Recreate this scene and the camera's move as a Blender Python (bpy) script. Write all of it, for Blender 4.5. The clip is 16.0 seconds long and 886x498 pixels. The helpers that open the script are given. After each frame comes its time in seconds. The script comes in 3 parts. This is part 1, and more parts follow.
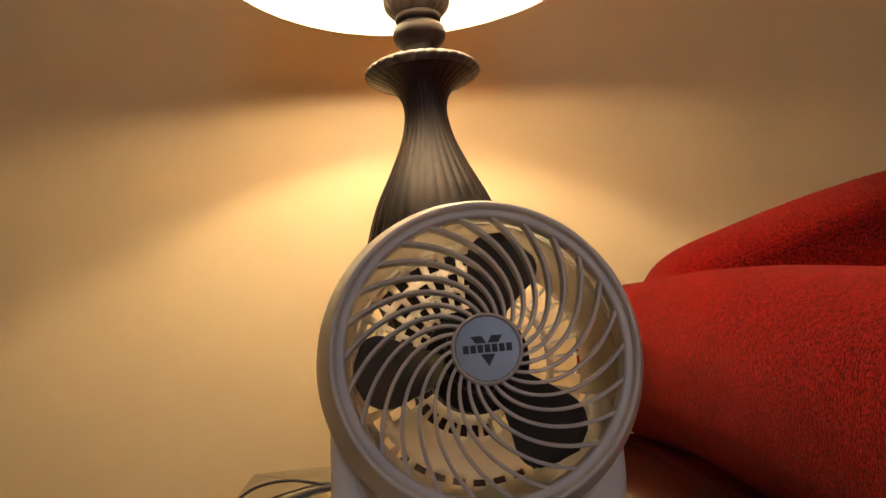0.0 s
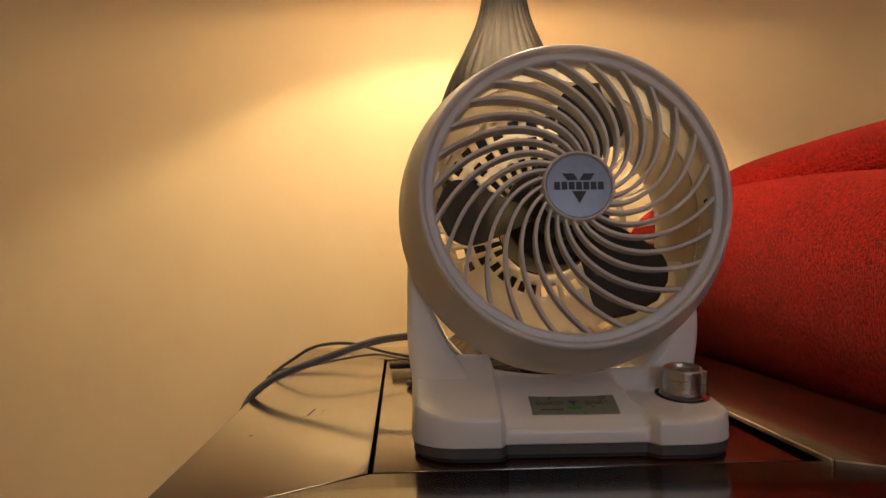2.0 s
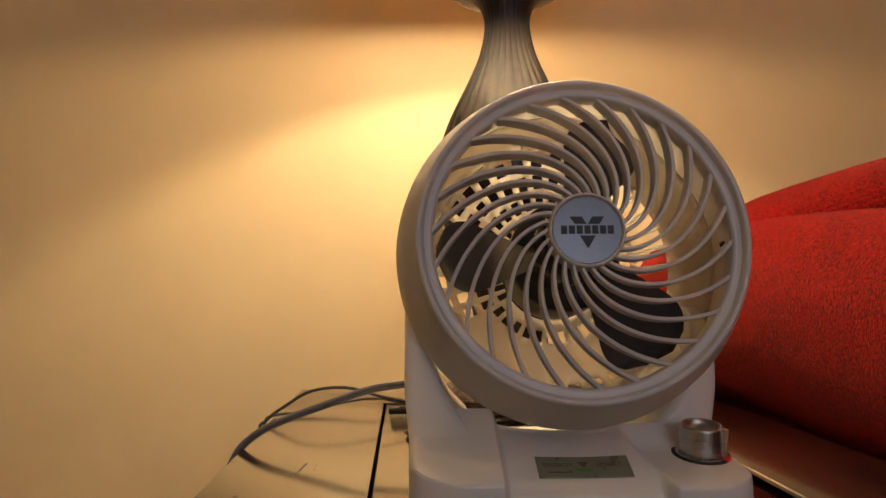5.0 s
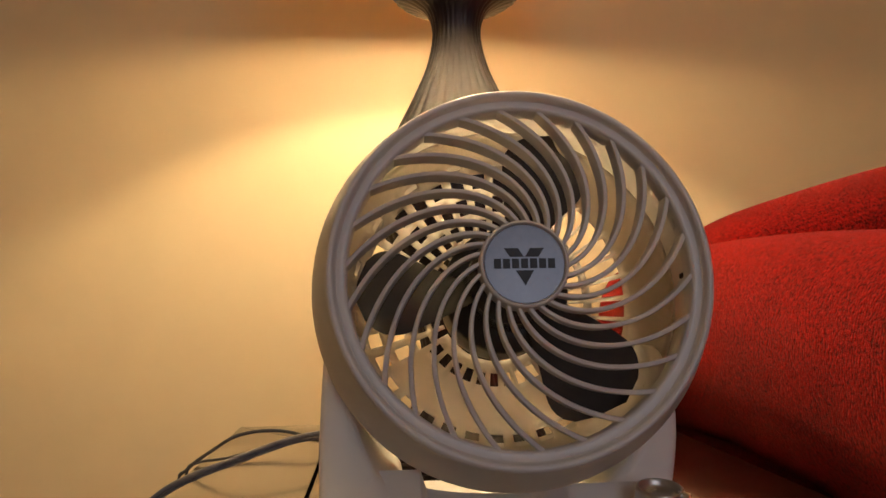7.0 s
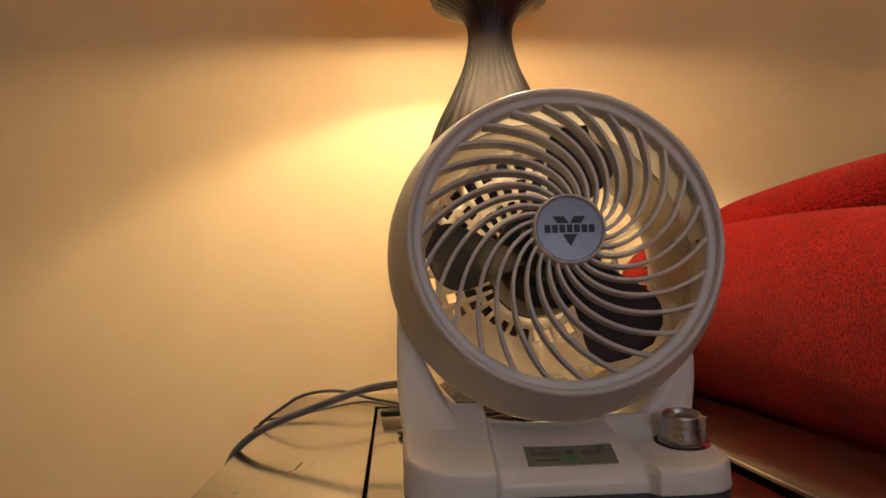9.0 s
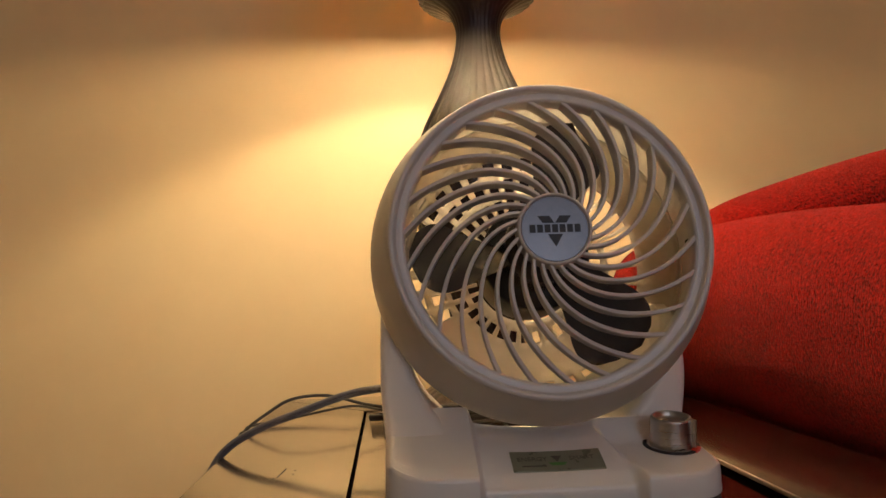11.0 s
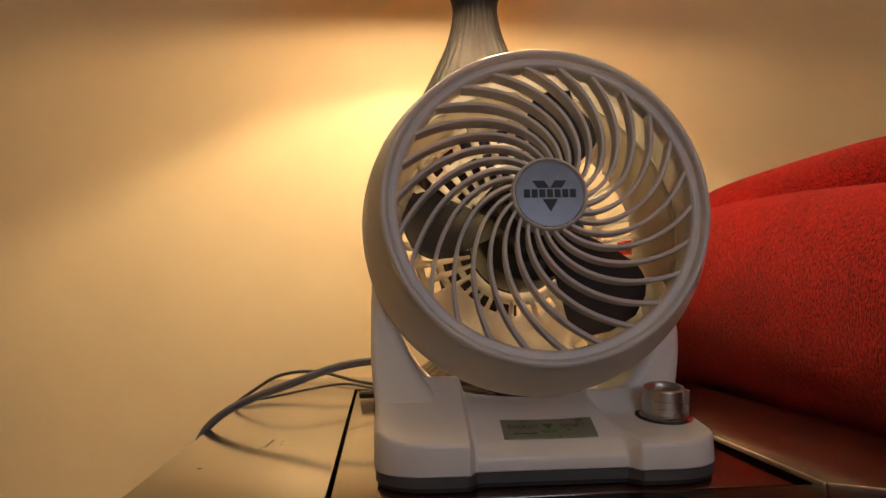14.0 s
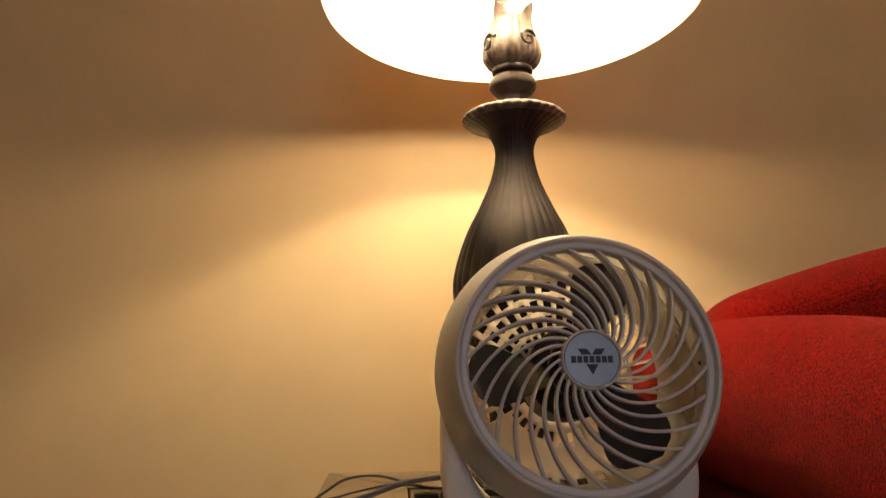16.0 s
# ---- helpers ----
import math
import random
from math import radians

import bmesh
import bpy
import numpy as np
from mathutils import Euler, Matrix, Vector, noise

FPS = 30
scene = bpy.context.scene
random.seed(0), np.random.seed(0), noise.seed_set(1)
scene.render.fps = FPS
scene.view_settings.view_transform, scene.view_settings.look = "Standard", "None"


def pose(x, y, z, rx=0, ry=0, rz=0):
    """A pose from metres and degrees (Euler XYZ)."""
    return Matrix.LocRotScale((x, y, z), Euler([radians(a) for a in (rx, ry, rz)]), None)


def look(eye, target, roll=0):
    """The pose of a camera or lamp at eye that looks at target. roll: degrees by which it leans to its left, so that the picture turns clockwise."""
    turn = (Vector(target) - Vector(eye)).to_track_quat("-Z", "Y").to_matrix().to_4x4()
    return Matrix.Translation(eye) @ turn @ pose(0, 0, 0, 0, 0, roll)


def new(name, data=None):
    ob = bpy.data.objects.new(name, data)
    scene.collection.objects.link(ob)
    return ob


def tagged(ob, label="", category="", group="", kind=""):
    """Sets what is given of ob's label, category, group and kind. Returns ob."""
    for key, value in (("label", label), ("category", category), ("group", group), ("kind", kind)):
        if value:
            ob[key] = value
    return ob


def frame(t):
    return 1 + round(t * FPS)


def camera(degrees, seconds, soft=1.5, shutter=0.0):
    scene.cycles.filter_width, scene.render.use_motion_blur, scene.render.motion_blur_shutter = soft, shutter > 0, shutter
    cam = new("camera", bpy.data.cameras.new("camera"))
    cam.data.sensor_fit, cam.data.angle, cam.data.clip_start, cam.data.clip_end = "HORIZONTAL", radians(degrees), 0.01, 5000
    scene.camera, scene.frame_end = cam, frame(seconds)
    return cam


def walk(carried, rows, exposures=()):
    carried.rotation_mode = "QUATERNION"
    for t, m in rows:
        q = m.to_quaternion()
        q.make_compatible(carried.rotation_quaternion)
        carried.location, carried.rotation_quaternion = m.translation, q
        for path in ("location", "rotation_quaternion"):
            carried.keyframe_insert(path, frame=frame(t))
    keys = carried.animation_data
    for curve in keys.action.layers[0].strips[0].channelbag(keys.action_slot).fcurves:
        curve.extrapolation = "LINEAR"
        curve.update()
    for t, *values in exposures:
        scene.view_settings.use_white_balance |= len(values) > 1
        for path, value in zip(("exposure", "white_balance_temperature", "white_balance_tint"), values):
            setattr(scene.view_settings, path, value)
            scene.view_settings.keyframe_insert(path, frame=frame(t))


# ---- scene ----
cam = camera(68.5, 16.0)
PATH = [
    (0, (-0.034, -0.576, 0.811), (0.19, 1.402, 1.004), -4.9),
    (0.5, (-0.025, -0.563, 0.787), (0.174, 1.422, 0.924), -4.6),
    (1, (-0.048, -0.595, 0.768), (0.138, 1.396, 0.806), -3.2),
    (1.5, (-0.06, -0.589, 0.751), (0.104, 1.404, 0.732), -2.4),
    (2, (-0.082, -0.568, 0.734), (0.051, 1.427, 0.763), -0.4),
    (2.5, (-0.082, -0.559, 0.734), (0.044, 1.433, 0.855), 1.3),
    (3, (-0.087, -0.571, 0.745), (0.051, 1.412, 0.964), 1.5),
    (3.2, (-0.091, -0.57, 0.748), (0.045, 1.41, 0.992), 1.4),
    (5.3, (-0.068, -0.522, 0.746), (0.054, 1.472, 0.857), -0.5),
    (5.5, (-0.051, -0.505, 0.742), (0.081, 1.487, 0.858), -0.4),
    (6, (-0.03, -0.499, 0.733), (0.134, 1.491, 0.853), -0.5),
    (6.5, (-0.019, -0.469, 0.76), (0.167, 1.517, 0.907), -0.9),
    (7, (-0.038, -0.481, 0.763), (0.155, 1.503, 0.925), -0.8),
    (7.5, (-0.048, -0.517, 0.756), (0.132, 1.469, 0.909), -0.5),
    (8, (-0.087, -0.544, 0.741), (0.086, 1.443, 0.89), -0.6),
    (8.5, (-0.089, -0.561, 0.739), (0.078, 1.426, 0.891), -0.9),
    (9, (-0.08, -0.559, 0.738), (0.081, 1.428, 0.89), -1.3),
    (11.5, (-0.064, -0.548, 0.738), (0.112, 1.438, 0.896), -1.7),
    (12, (-0.056, -0.547, 0.741), (0.125, 1.439, 0.891), -1.6),
    (12.5, (-0.06, -0.542, 0.735), (0.125, 1.444, 0.887), -1.4),
    (13, (-0.058, -0.543, 0.735), (0.127, 1.443, 0.876), -1.2),
    (13.5, (-0.065, -0.549, 0.728), (0.126, 1.436, 0.868), -1.0),
    (14, (-0.069, -0.54, 0.719), (0.123, 1.445, 0.857), -0.9),
    (14.5, (-0.063, -0.546, 0.722), (0.124, 1.439, 0.874), -1.0),
    (15, (-0.064, -0.569, 0.731), (0.115, 1.415, 0.913), -1.1),
    (15.5, (-0.095, -0.614, 0.752), (0.057, 1.367, 0.982), -1.4),
    (16, (-0.117, -0.657, 0.793), (0.022, 1.315, 1.097), -0.5),
]
walk(cam, [(t, look(eye, target, roll)) for t, eye, target, roll in PATH],
     exposures=[(0, 0.1), (0.5, 0.16), (1.0, 0.3), (2.5, 0.32), (3.2, 0.26), (5.3, 0.34), (7.0, 0.36), (12.0, 0.34), (14.5, 0.36), (15.0, 0.3), (15.5, 0.16), (16.0, 0.05)])

# ---------------- world and lights ----------------
AX = Vector((0.052, 0.247, 0.0))      # the lamp's axis
SHADE_Z, SHADE_R = 1.302, 0.283       # lower rim of the shade
WALL_Y = 0.775
TOP = 0.60                            # table top

world = bpy.data.worlds.new("world")
world.use_nodes = True
scene.world = world
_bg = world.node_tree.nodes["Background"]
_sky = world.node_tree.nodes.new("ShaderNodeTexSky")
_sky.sky_type, _sky.sun_disc = "NISHITA", False
_sky.sun_elevation, _sky.sun_rotation = radians(8), radians(200)
world.node_tree.links.new(_sky.outputs[0], _bg.inputs[0])
_bg.inputs[1].default_value = 0.05

# unseen cool lamp behind the camera, added to brighten the fan's front
fill = bpy.data.lights.new("cool_fill", "AREA")
fill.shape, fill.size, fill.size_y, fill.energy, fill.color = "RECTANGLE", 1.1, 1.2, 9.0, (0.84, 0.85, 1.0)
new("cool_fill", fill).matrix_world = look((0.45, -3.36, 1.75), (-0.1, 0.0, 1.1))


# ---------------- materials ----------------
def nodes_of(name):
    m = bpy.data.materials.new(name)
    m.use_nodes = True
    nt = m.node_tree
    return m, nt, nt.nodes["Principled BSDF"]


def add(nt, kind, **values):
    n = nt.nodes.new(kind)
    for k, v in values.items():
        n.inputs[k.replace("_", " ")].default_value = v
    return n


def surface(name, dark, light, rough=0.5, metal=0.0, scale=20.0, fine=400.0, bump=0.15, stretch=(1, 1, 1),
            rough_var=0.12, coat=0.0, sheen=0.0, spec=0.5, dist=0.001, thin=0.0):
    """Colour that drifts between two tones, with fine grain in the relief and the gloss."""
    m, nt, b = nodes_of(name)
    L = nt.links.new
    co = nt.nodes.new("ShaderNodeTexCoord")
    mp = add(nt, "ShaderNodeMapping", Scale=stretch)
    L(co.outputs["Object"], mp.inputs[0])
    n1 = add(nt, "ShaderNodeTexNoise", Scale=scale, Detail=6.0, Roughness=0.6)
    n2 = add(nt, "ShaderNodeTexNoise", Scale=fine, Detail=3.0)
    L(mp.outputs[0], n1.inputs["Vector"]), L(mp.outputs[0], n2.inputs["Vector"])
    mix = nt.nodes.new("ShaderNodeMix")
    mix.data_type = "RGBA"
    mix.inputs["A"].default_value, mix.inputs["B"].default_value = (*dark, 1), (*light, 1)
    ramp = nt.nodes.new("ShaderNodeMapRange")
    ramp.inputs["From Min"].default_value, ramp.inputs["From Max"].default_value = 0.3, 0.7
    L(n1.outputs["Fac"], ramp.inputs["Value"])
    L(ramp.outputs[0], mix.inputs["Factor"])
    L(mix.outputs["Result"], b.inputs["Base Color"])
    rr = nt.nodes.new("ShaderNodeMapRange")
    rr.inputs["To Min"].default_value, rr.inputs["To Max"].default_value = max(0.02, rough - rough_var), min(1, rough + rough_var)
    L(n1.outputs["Fac"], rr.inputs["Value"])
    L(rr.outputs[0], b.inputs["Roughness"])
    bp = add(nt, "ShaderNodeBump", Strength=bump, Distance=dist)
    L(n2.outputs["Fac"], bp.inputs["Height"])
    L(bp.outputs[0], b.inputs["Normal"])
    b.inputs["Metallic"].default_value = metal
    b.inputs["Coat Weight"].default_value, b.inputs["Coat Roughness"].default_value = coat, 0.13
    b.inputs["Coat IOR"].default_value = 1.7
    b.inputs["Sheen Weight"].default_value = sheen
    b.inputs["Specular IOR Level"].default_value = spec
    if thin:                              # thin pale plastic lets some light through
        tr = nt.nodes.new("ShaderNodeBsdfTranslucent")
        tr.inputs[0].default_value = (*light, 1)
        mx = nt.nodes.new("ShaderNodeMixShader")
        mx.inputs[0].default_value = thin
        L(b.outputs[0], mx.inputs[1]), L(tr.outputs[0], mx.inputs[2])
        L(mx.outputs[0], nt.nodes["Material Output"].inputs[0])
    return m


WALL = surface("wall_paint", (0.74, 0.560, 0.325), (0.80, 0.610, 0.36), 0.55, scale=3.0, fine=160.0, bump=0.12, dist=0.0015)
CEIL = surface("ceiling_paint", (0.76, 0.74, 0.70), (0.82, 0.80, 0.76), 0.8, scale=4.0, fine=120.0)
CARPET = surface("carpet", (0.22, 0.16, 0.11), (0.32, 0.25, 0.18), 0.95, scale=30.0, fine=300.0, bump=0.6)
WOOD = surface("espresso_wood", (0.008, 0.0026, 0.0016), (0.016, 0.0050, 0.0028), 0.22, scale=9.0, fine=90.0, bump=0.06,
               stretch=(1.0, 7.0, 7.0), rough_var=0.03, coat=1.0, spec=0.5)
PANEL = surface("table_panel", (0.026, 0.009, 0.004), (0.050, 0.017, 0.007), 0.22, scale=9.0, fine=90.0, bump=0.06,
                stretch=(1.0, 7.0, 7.0), rough_var=0.03, coat=1.0, spec=0.5)
GAP = surface("dark_gap", (0.006, 0.004, 0.004), (0.012, 0.008, 0.007), 0.7)
# pale tone of the reflections painted on the joint edges
GLINT = surface("edge_glint", (0.34, 0.24, 0.17), (0.50, 0.38, 0.28), 0.4, scale=60.0)
SHELLM = surface("shell_plastic", (0.80, 0.77, 0.72), (0.84, 0.81, 0.76), 0.38, scale=14.0, fine=900.0, bump=0.05, rough_var=0.07, thin=0.48)
PLASTIC = surface("cream_plastic", (0.85, 0.81, 0.76), (0.88, 0.84, 0.79), 0.30, scale=14.0, fine=900.0, bump=0.05, rough_var=0.07)
GRILLE = surface("grille_plastic", (0.74, 0.71, 0.70), (0.79, 0.76, 0.75), 0.30, scale=25.0, fine=700.0, bump=0.05, rough_var=0.08, thin=0.20)
REAR = surface("inner_plastic", (0.82, 0.78, 0.73), (0.87, 0.83, 0.78), 0.42, scale=25.0, fine=700.0, bump=0.05, thin=0.82)
SOLE = surface("grey_sole", (0.075, 0.07, 0.066), (0.10, 0.094, 0.09), 0.55, scale=30.0)
RUBBER = surface("black_rubber", (0.012, 0.011, 0.011), (0.02, 0.019, 0.018), 0.6)
BLADE = surface("blade_plastic", (0.070, 0.062, 0.056), (0.088, 0.078, 0.070), 0.20, scale=30.0, rough_var=0.05)
MOTOR = surface("motor_black", (0.014, 0.014, 0.016), (0.022, 0.022, 0.025), 0.35, scale=40.0)
STEEL = surface("brushed_steel", (0.52, 0.50, 0.47), (0.62, 0.60, 0.57), 0.30, metal=1.0, scale=40.0, stretch=(1, 1, 12), fine=500)
DISC = surface("silver_disc", (0.13, 0.14, 0.165), (0.19, 0.20, 0.23), 0.34, metal=0.45, scale=60.0, fine=800, bump=0.02)
INK = surface("dark_ink", (0.012, 0.013, 0.018), (0.018, 0.019, 0.025), 0.5)
LABEL = surface("olive_label", (0.26, 0.27, 0.19), (0.31, 0.32, 0.23), 0.30, metal=0.3, scale=60.0)
GREEN = surface("green_print", (0.10, 0.26, 0.06), (0.12, 0.30, 0.08), 0.5)
PRINT = surface("label_print", (0.11, 0.10, 0.08), (0.14, 0.13, 0.10), 0.5)
RED = surface("red_indicator", (0.65, 0.05, 0.03), (0.7, 0.07, 0.04), 0.3)
CORD = surface("grey_cord", (0.15, 0.14, 0.15), (0.22, 0.205, 0.215), 0.32, scale=80.0)
CORD_DARK = surface("dark_cord", (0.030, 0.024, 0.020), (0.05, 0.04, 0.034), 0.4, scale=80.0)
BRONZE = surface("bronze_lamp", (0.010, 0.0064, 0.0078), (0.042, 0.028, 0.033), 0.44, metal=0.2, scale=45.0, fine=260.0,
                 bump=0.5, stretch=(1, 1, 0.18), rough_var=0.16)
LEAFM = surface("antique_leaf", (0.045, 0.036, 0.034), (0.19, 0.155, 0.145), 0.5, metal=0.1, scale=50.0, fine=260.0, bump=0.4)


def chenille():
    """Short pile in fine ribs that run round the arm, the light on its tufts put into the colour."""
    m, nt, b = nodes_of("red_chenille")
    L = nt.links.new
    co = nt.nodes.new("ShaderNodeTexCoord")
    big = add(nt, "ShaderNodeTexNoise", Scale=14.0, Detail=4.0)
    L(co.outputs["Object"], big.inputs["Vector"])
    ribs = nt.nodes.new("ShaderNodeTexWave")
    ribs.bands_direction = "Y"
    ribs.inputs["Scale"].default_value, ribs.inputs["Distortion"].default_value = 118.0, 2.2
    ribs.inputs["Detail"].default_value, ribs.inputs["Detail Scale"].default_value = 3.0, 2.4
    L(co.outputs["Object"], ribs.inputs["Vector"])
    mp = add(nt, "ShaderNodeMapping", Scale=(290.0, 480.0, 290.0))
    L(co.outputs["Object"], mp.inputs[0])
    tuft = add(nt, "ShaderNodeTexNoise", Scale=1.0, Detail=4.0, Roughness=0.7)
    L(mp.outputs[0], tuft.inputs["Vector"])

    def mad(a, k, c):
        n = nt.nodes.new("ShaderNodeMath")
        n.operation = "MULTIPLY_ADD"
        L(a, n.inputs[0])
        n.inputs[1].default_value = k
        if isinstance(c, float):
            n.inputs[2].default_value = c
        else:
            L(c, n.inputs[2])
        return n.outputs[0]

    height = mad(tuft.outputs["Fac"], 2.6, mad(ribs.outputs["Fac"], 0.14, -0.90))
    # colour follows the relief: shaded pits painted dark, light-catching tufts painted bright
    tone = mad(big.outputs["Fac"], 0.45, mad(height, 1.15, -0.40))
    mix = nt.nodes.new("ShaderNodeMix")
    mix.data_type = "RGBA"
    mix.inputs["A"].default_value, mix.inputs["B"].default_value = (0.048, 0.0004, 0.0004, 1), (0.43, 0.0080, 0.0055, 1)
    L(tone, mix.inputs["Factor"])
    L(mix.outputs["Result"], b.inputs["Base Color"])
    bp = add(nt, "ShaderNodeBump", Strength=0.8, Distance=0.0022)
    L(height, bp.inputs["Height"]), L(bp.outputs[0], b.inputs["Normal"])
    b.inputs["Roughness"].default_value = 0.85
    b.inputs["Specular IOR Level"].default_value = 0.08
    b.inputs["Sheen Weight"].default_value, b.inputs["Sheen Roughness"].default_value = 0.20, 0.30
    b.inputs["Sheen Tint"].default_value = (1.0, 0.22, 0.20, 1)
    return m


def fabric_shade():
    m, nt, b = nodes_of("shade_fabric")
    L = nt.links.new
    co = nt.nodes.new("ShaderNodeTexCoord")
    n = add(nt, "ShaderNodeTexNoise", Scale=300.0, Detail=2.0)
    L(co.outputs["Object"], n.inputs["Vector"])
    bp = add(nt, "ShaderNodeBump", Strength=0.2, Distance=0.0005)
    L(n.outputs["Fac"], bp.inputs["Height"]), L(bp.outputs[0], b.inputs["Normal"])
    b.inputs["Base Color"].default_value, b.inputs["Roughness"].default_value = (0.96, 0.92, 0.82, 1), 0.9
    tr = nt.nodes.new("ShaderNodeBsdfTranslucent")
    tr.inputs[0].default_value = (0.90, 0.54, 0.20, 1)
    mx = nt.nodes.new("ShaderNodeMixShader")
    mx.inputs[0].default_value = 0.22
    L(b.outputs[0], mx.inputs[1]), L(tr.outputs[0], mx.inputs[2])
    L(mx.outputs[0], nt.nodes["Material Output"].inputs[0])
    return m


def glow(name, colour, strength):
    m, nt, b = nodes_of(name)
    b.inputs["Base Color"].default_value = (0.9, 0.9, 0.88, 1)
    b.inputs["Emission Color"].default_value, b.inputs["Emission Strength"].default_value = (*colour, 1), strength
    return m


FABRIC, SHADE = chenille(), fabric_shade()
BULB = glow("bulb_glow", (1.0, 0.785, 0.48), 590.0)
BULB_LOW = glow("low_bulb_glow", (1.0, 0.74, 0.43), 235.0)


# ---------------- mesh helpers ----------------
def finish(bm, smooth=True, angle=35):
    bmesh.ops.recalc_face_normals(bm, faces=bm.faces)
    for f in bm.faces:
        f.smooth = smooth
    if smooth:
        for e in bm.edges:
            if len(e.link_faces) == 2 and e.calc_face_angle(0) > radians(angle):
                e.smooth = False
    return bm


def part(name, bm, material, parent=None, label="", smooth=True, angle=35):
    finish(bm, smooth, angle)
    me = bpy.data.meshes.new(name)
    bm.to_mesh(me)
    bm.free()
    me.materials.append(material)
    ob = new(name, me)
    if parent is not None:
        ob.parent = parent
    if label:
        ob["label"] = label
    return ob


def thing(name, m, label, category, group="", kind=""):
    ob = new(name)
    ob.empty_display_size = 0.05
    ob.matrix_world = m
    return tagged(ob, label, category, group, kind)


def box(lo, hi, bevel=0.0, segs=2):
    bm = bmesh.new()
    bmesh.ops.create_cube(bm, size=1)
    for v in bm.verts:
        v.co = Vector([lo[i] + (hi[i] - lo[i]) * (v.co[i] + 0.5) for i in range(3)])
    if bevel:
        bmesh.ops.bevel(bm, geom=bm.edges[:], offset=bevel, segments=segs, affect="EDGES", profile=0.5)
    return bm


def prism(poly, z0, z1, bevel=0.0):
    """A plan outline, raised from z0 to z1."""
    bm = bmesh.new()
    a = [bm.verts.new((x, y, z0)) for x, y in poly]
    b = [bm.verts.new((x, y, z1)) for x, y in poly]
    n = len(poly)
    bm.faces.new(a[::-1]), bm.faces.new(b)
    for i in range(n):
        bm.faces.new((a[i], a[(i + 1) % n], b[(i + 1) % n], b[i]))
    if bevel:
        bmesh.ops.bevel(bm, geom=bm.edges[:], offset=bevel, segments=2, affect="EDGES", profile=0.5)
    return bm


def lathe(profile, segs=64, axis="z", shape=None, closed=False):
    """Turns (radius, height) about the axis; shape(angle, k) scales the radius at profile row k."""
    bm = bmesh.new()
    rings = []
    for k, (r, h) in enumerate(profile):
        ring = []
        for i in range(segs):
            a = 2 * math.pi * i / segs
            q = r * (shape(a, k) if shape else 1.0)
            x, y = q * math.cos(a), q * math.sin(a)
            ring.append(bm.verts.new((x, y, h) if axis == "z" else (x, h, y)))
        rings.append(ring)
    pairs = list(zip(rings, rings[1:] + rings[:1])) if closed else list(zip(rings, rings[1:]))
    for a, b in pairs:
        for i in range(segs):
            bm.faces.new((a[i], a[(i + 1) % segs], b[(i + 1) % segs], b[i]))
    if not closed:
        for ring in (rings[0], rings[-1]):
            if (ring[0].co - ring[segs // 2].co).length > 1e-5:
                bm.faces.new(ring)
        bmesh.ops.remove_doubles(bm, verts=bm.verts[:], dist=1e-6)
    return bm


def smooth_profile(points, n=6):
    """A Catmull-Rom curve through the points."""
    P = [np.array(p, float) for p in points]
    P = [2 * P[0] - P[1]] + P + [2 * P[-1] - P[-2]]
    out = []
    for i in range(1, len(P) - 2):
        for j in range(n):
            t = j / n
            a, b, c, d = P[i - 1:i + 3]
            out.append(0.5 * (2 * b + (c - a) * t + (2 * a - 5 * b + 4 * c - d) * t * t + (3 * b - a - 3 * c + d) * t ** 3))
    out.append(P[-2])
    return [tuple(q) for q in out]


def tube(points, radius, segs=10, bm=None):
    """A round cord along the points; radius may be one number or one a point."""
    bm = bm or bmesh.new()
    P = [Vector(p) for p in points]
    R = radius if isinstance(radius, list) else [radius] * len(P)
    rings, up = [], Vector((0.13, 0.21, 1)).normalized()
    for i, p in enumerate(P):
        d = (P[min(i + 1, len(P) - 1)] - P[max(i - 1, 0)]).normalized()
        side = d.cross(up).normalized()
        top = side.cross(d)
        rings.append([bm.verts.new(p + R[i] * (math.cos(2 * math.pi * k / segs) * side + math.sin(2 * math.pi * k / segs) * top)) for k in range(segs)])
    for a, b in zip(rings, rings[1:]):
        for k in range(segs):
            bm.faces.new((a[k], a[(k + 1) % segs], b[(k + 1) % segs], b[k]))
    bm.faces.new(rings[0][::-1]), bm.faces.new(rings[-1])
    return bm


def loft(sections, cap=True):
    """Joins rings of equal count into a skin."""
    bm = bmesh.new()
    rings = [[bm.verts.new(p) for p in s] for s in sections]
    n = len(rings[0])
    for a, b in zip(rings, rings[1:]):
        for i in range(n):
            bm.faces.new((a[i], a[(i + 1) % n], b[(i + 1) % n], b[i]))
    if cap:
        bm.faces.new(rings[0][::-1]), bm.faces.new(rings[-1])
    return bm


def step(a, b, x):
    t = min(1.0, max(0.0, (x - a) / (b - a)))
    return t * t * (3 - 2 * t)


